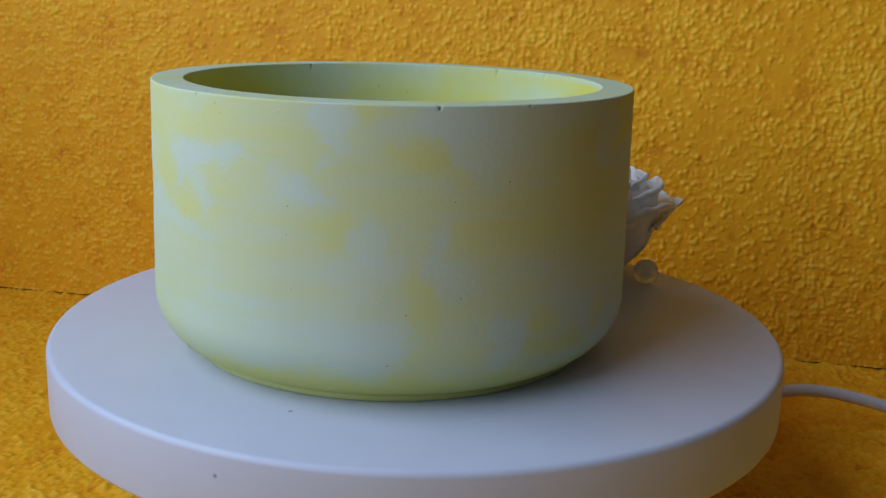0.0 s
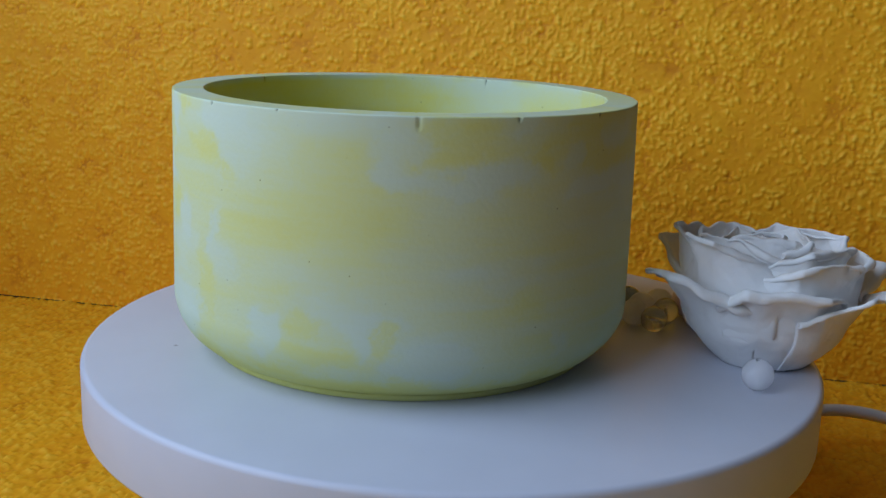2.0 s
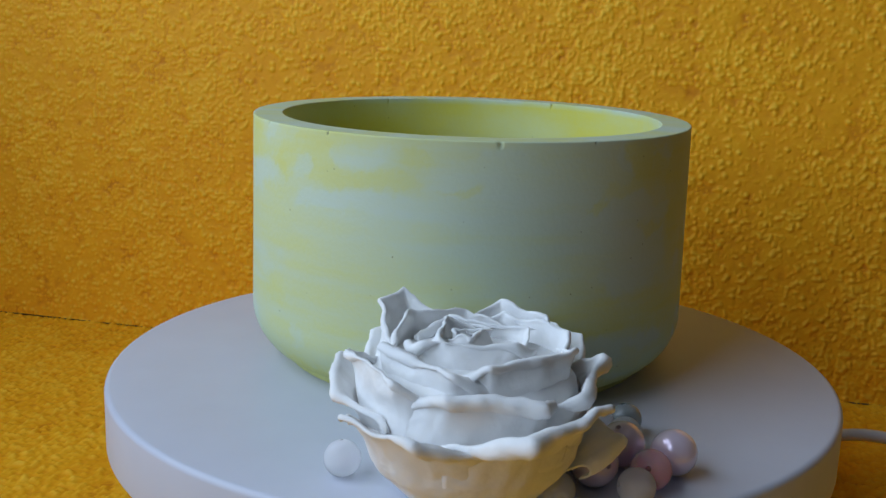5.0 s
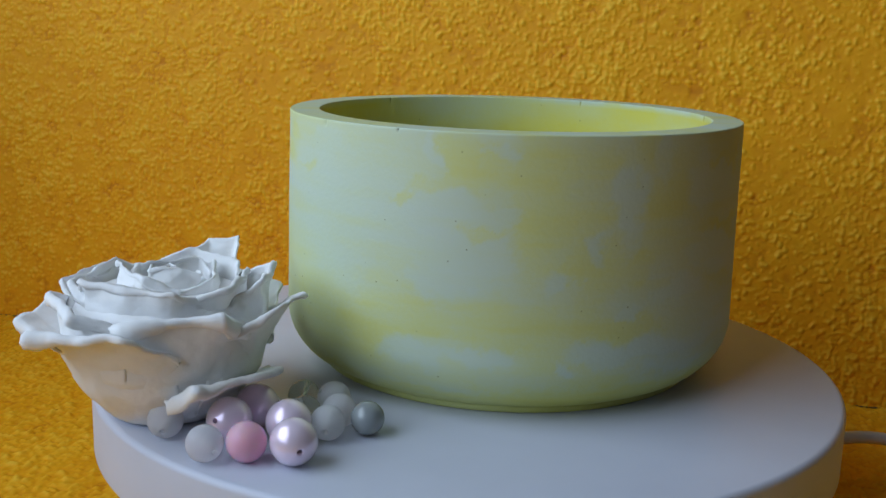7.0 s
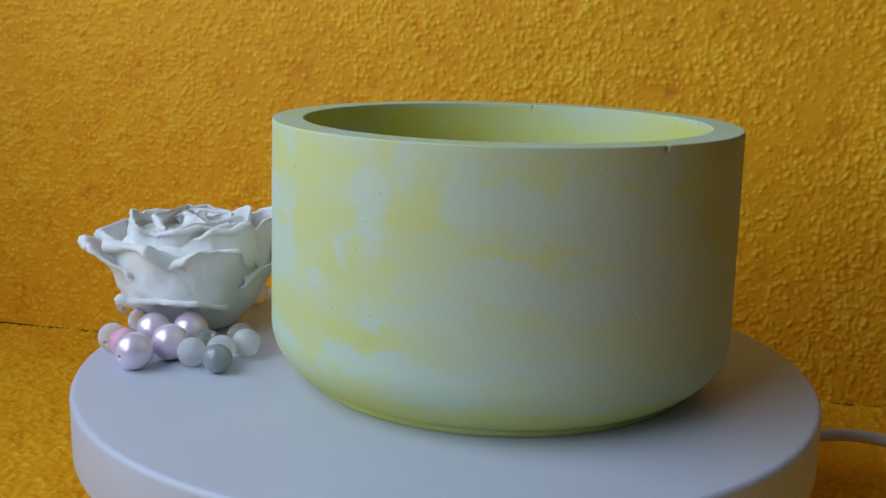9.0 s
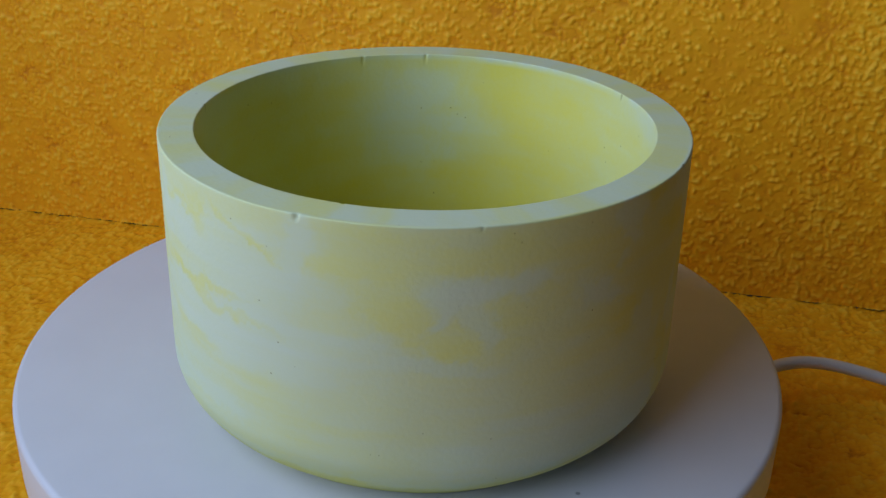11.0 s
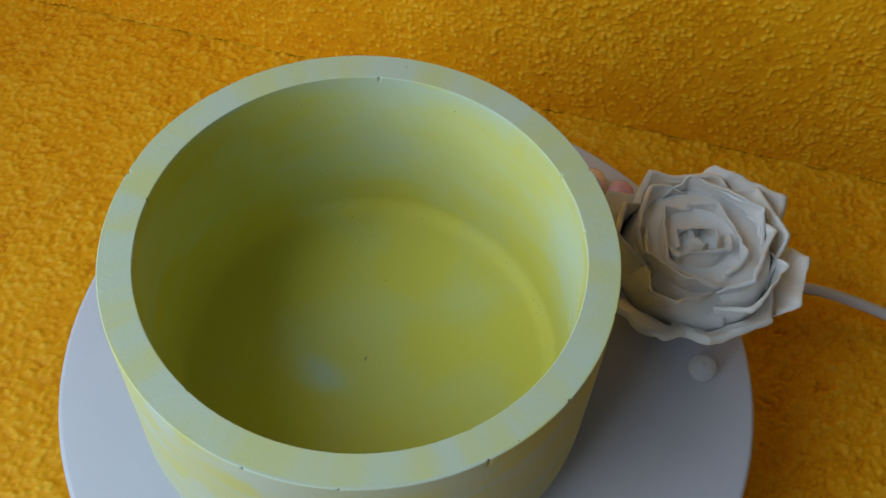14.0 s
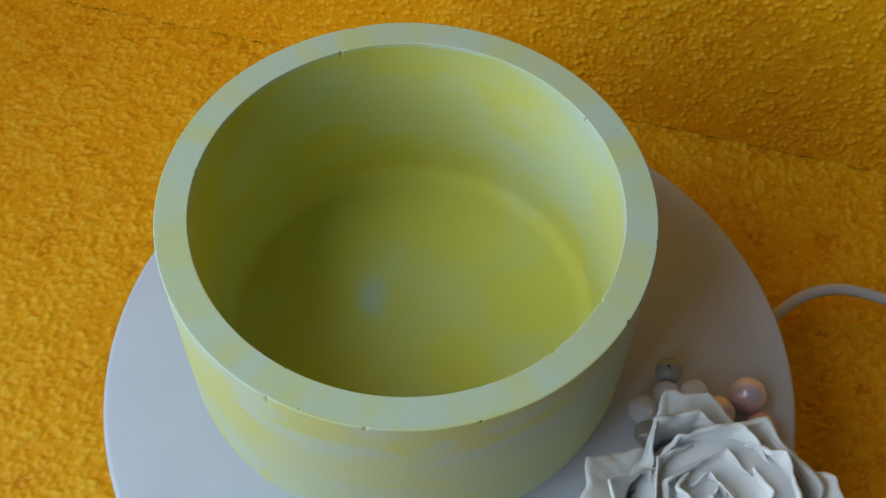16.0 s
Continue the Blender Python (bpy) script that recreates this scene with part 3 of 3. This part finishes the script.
def build_rose():
    rose = tagged(new("rose"), "white preserved rose head with curled petal edges lying on the platter", "flower")
    plan = (
        # bearing, half span, blunt, reach, height, leaves the bud at, bowl, roll, curl, drop
        (16, 46, 15, 0.0345, 0.0235, 0.010, 1, 0.0011, 3.6, 0.006), (82, 46, 19, 0.0345, 0.0262, 0.011, 1, 0.0013, 3.9, 0.007),
        (160, 40, 22, 0.0320, 0.0145, 0.005, 1, 0.0010, 3.4, 0.004), (186, 42, 10, 0.0330, 0.0290, 0.012, 1, 0.0009, 3.2, 0.008),
        (258, 46, 14, 0.0358, 0.0262, 0.010, 1, 0.0011, 3.4, 0.008), (325, 44, 20, 0.0312, 0.0258, 0.011, 1, 0.0012, 3.6, 0.006),
        (52, 48, 20, 0.0280, 0.0300, 0.017, 1, 0.0011, 3.8, 0.006), (126, 50, 24, 0.0275, 0.0290, 0.016, 1, 0.0013, 4.0, 0.006),
        (273, 44, 7, 0.0300, 0.0365, 0.020, 1, 0.0007, 3.0, 0.009), (345, 48, 22, 0.0268, 0.0312, 0.018, 1, 0.0011, 3.6, 0.006),
        (207, 48, 14, 0.0258, 0.0340, 0.019, 1, 0.0009, 3.2, 0.007),
        (92, 62, 34, 0.0205, 0.0338, 0.024, 0.0190, 0.0009, 3.6, 0.004), (182, 58, 24, 0.0196, 0.0338, 0.024, 0.0180, 0.0008, 3.4, 0.005),
        (262, 60, 22, 0.0188, 0.0350, 0.025, 0.0172, 0.0007, 3.0, 0.004), (5, 62, 30, 0.0200, 0.0332, 0.024, 0.0185, 0.0009, 3.4, 0.005),
        (50, 78, 40, 0.0142, 0.0340, 0.027, 0.0128, 0.0007, 3.2, 0.002), (210, 86, 46, 0.0128, 0.0344, 0.027, 0.0118, 0.0007, 3.2, 0.003),
        (310, 92, 56, 0.0092, 0.0346, 0.028, 0.0086, 0.0006, 3.0, 0.002), (120, 120, 70, 0.0062, 0.0342, 0.028, 0.0058, 0.0005, 2.8, 0.001),
        (240, 130, 80, 0.0034, 0.0335, 0.028, 0.0032, 0.0004, 2.6, 0.001),
    )
    for k, (bearing, span, blunt, reach, height, leave, bowl, roll, curl, drop) in enumerate(plan):
        lift = 0.0019 - 0.0001 * k if k < 6 else 0.0010 - 0.0001 * (k - 6) if k < 11 else 0.0002
        ob = dress("petal", petal(bearing, span, blunt, reach * (0.945 if k < 11 else 1.0), height, leave, bowl, lift, roll, curl, drop, k), PETAL, rose)
        if k >= 15:  # the heart sits a little off the middle, tipped
            ob.matrix_basis = pose(0.0015, -0.0010, 0, 3, -4, 0)
        shell = ob.modifiers.new("thickness", "SOLIDIFY")
        shell.thickness, shell.offset = 0.00045, 0
    bud = [(0, 0.0)] + [(r - 0.0006, max(z, 0.0004)) for z, r in zip(CORE_Z[:6], CORE_R[:6])] + [(0.0185, 0.0285), (0.0150, 0.0300), (0.0080, 0.0302), (0.0, 0.0298)]
    part("receptacle", lathe(bud, 64), PETAL, rose)
    return rose


rides(build_rose(), pose(0.0558, 0.0643, TOP, 0, 0, -0.6))


# ---- the beads ----
def bead_mesh(name, radius, hole, mat):
    lim = math.degrees(math.asin(hole / radius))
    outer_arc = [(radius * math.sin(radians(x)), radius * math.cos(radians(x))) for x in np.linspace(lim, 180 - lim, 33)]
    bm = lathe(outer_arc + [(hole * 0.96, -radius * 0.9), (hole * 0.96, radius * 0.9), outer_arc[0]], 48)
    return part(name, bm, mat)


def lay(ob, x, y, radius, tilt, turn):
    return rides(ob, pose(x, y, TOP + radius, tilt, 0, turn))


def bead_set(name, radius, hole, mat, label, places):
    first = None
    for x, y, tilt, turn in places:
        if first is None:
            ob = first = tagged(bead_mesh(name, radius, hole, mat), label, "bead", "beads on the platter")
        else:
            ob = copy_thing(first, pose(0, 0, 0))
        lay(ob, x, y, radius, tilt, turn)


bead_set("frosted_bead", 0.0040, 0.0006, FROSTED, "frosted colourless round glass bead with a drilled hole",
         ((0.0468, 0.0804, 70, 20), (0.0322, 0.0890, 80, 60), (0.0177, 0.0534, 60, 130), (0.0133, 0.0607, 75, 200), (0.0128, 0.0687, 80, 15), (0.0730, 0.0426, 8, 0)))
bead_set("pearl_bead", 0.0051, 0.0006, PEARL, "lustrous lavender pink imitation pearl bead",
         ((0.0325, 0.0775, 75, 170), (0.0308, 0.0675, 60, 80), (0.0198, 0.0740, 25, 100), (0.0140, 0.0838, 85, 40)))
bead_set("pink_bead", 0.0044, 0.0006, PINK, "translucent rose pink glass bead", ((0.0240, 0.0859, 65, 120),))
bead_set("clear_bead", 0.0038, 0.0004, CLEAR, "clear glass bead with a rainbow sheen", ((0.0205, 0.0638, 60, 45), (0.0253, 0.0540, 70, 10)))
bead_set("grey_bead", 0.0039, 0.0006, GREY, "glossy smoke grey glass bead", ((0.0056, 0.0626, 12, 30),))


# ---- motion ----
def motions():
    steps = [0.25 * k for k in range(65)]
    walk(platter, [(t, Matrix.Translation((0, 0, up)) @ pose(0, 0, 0, 0, 0, -SPIN * t)) for t in steps])
    for ob, m in MOVING:
        walk(ob, [(t, pose(0, 0, 0, 0, 0, -SPIN * t) @ m) for t in steps])


motions()
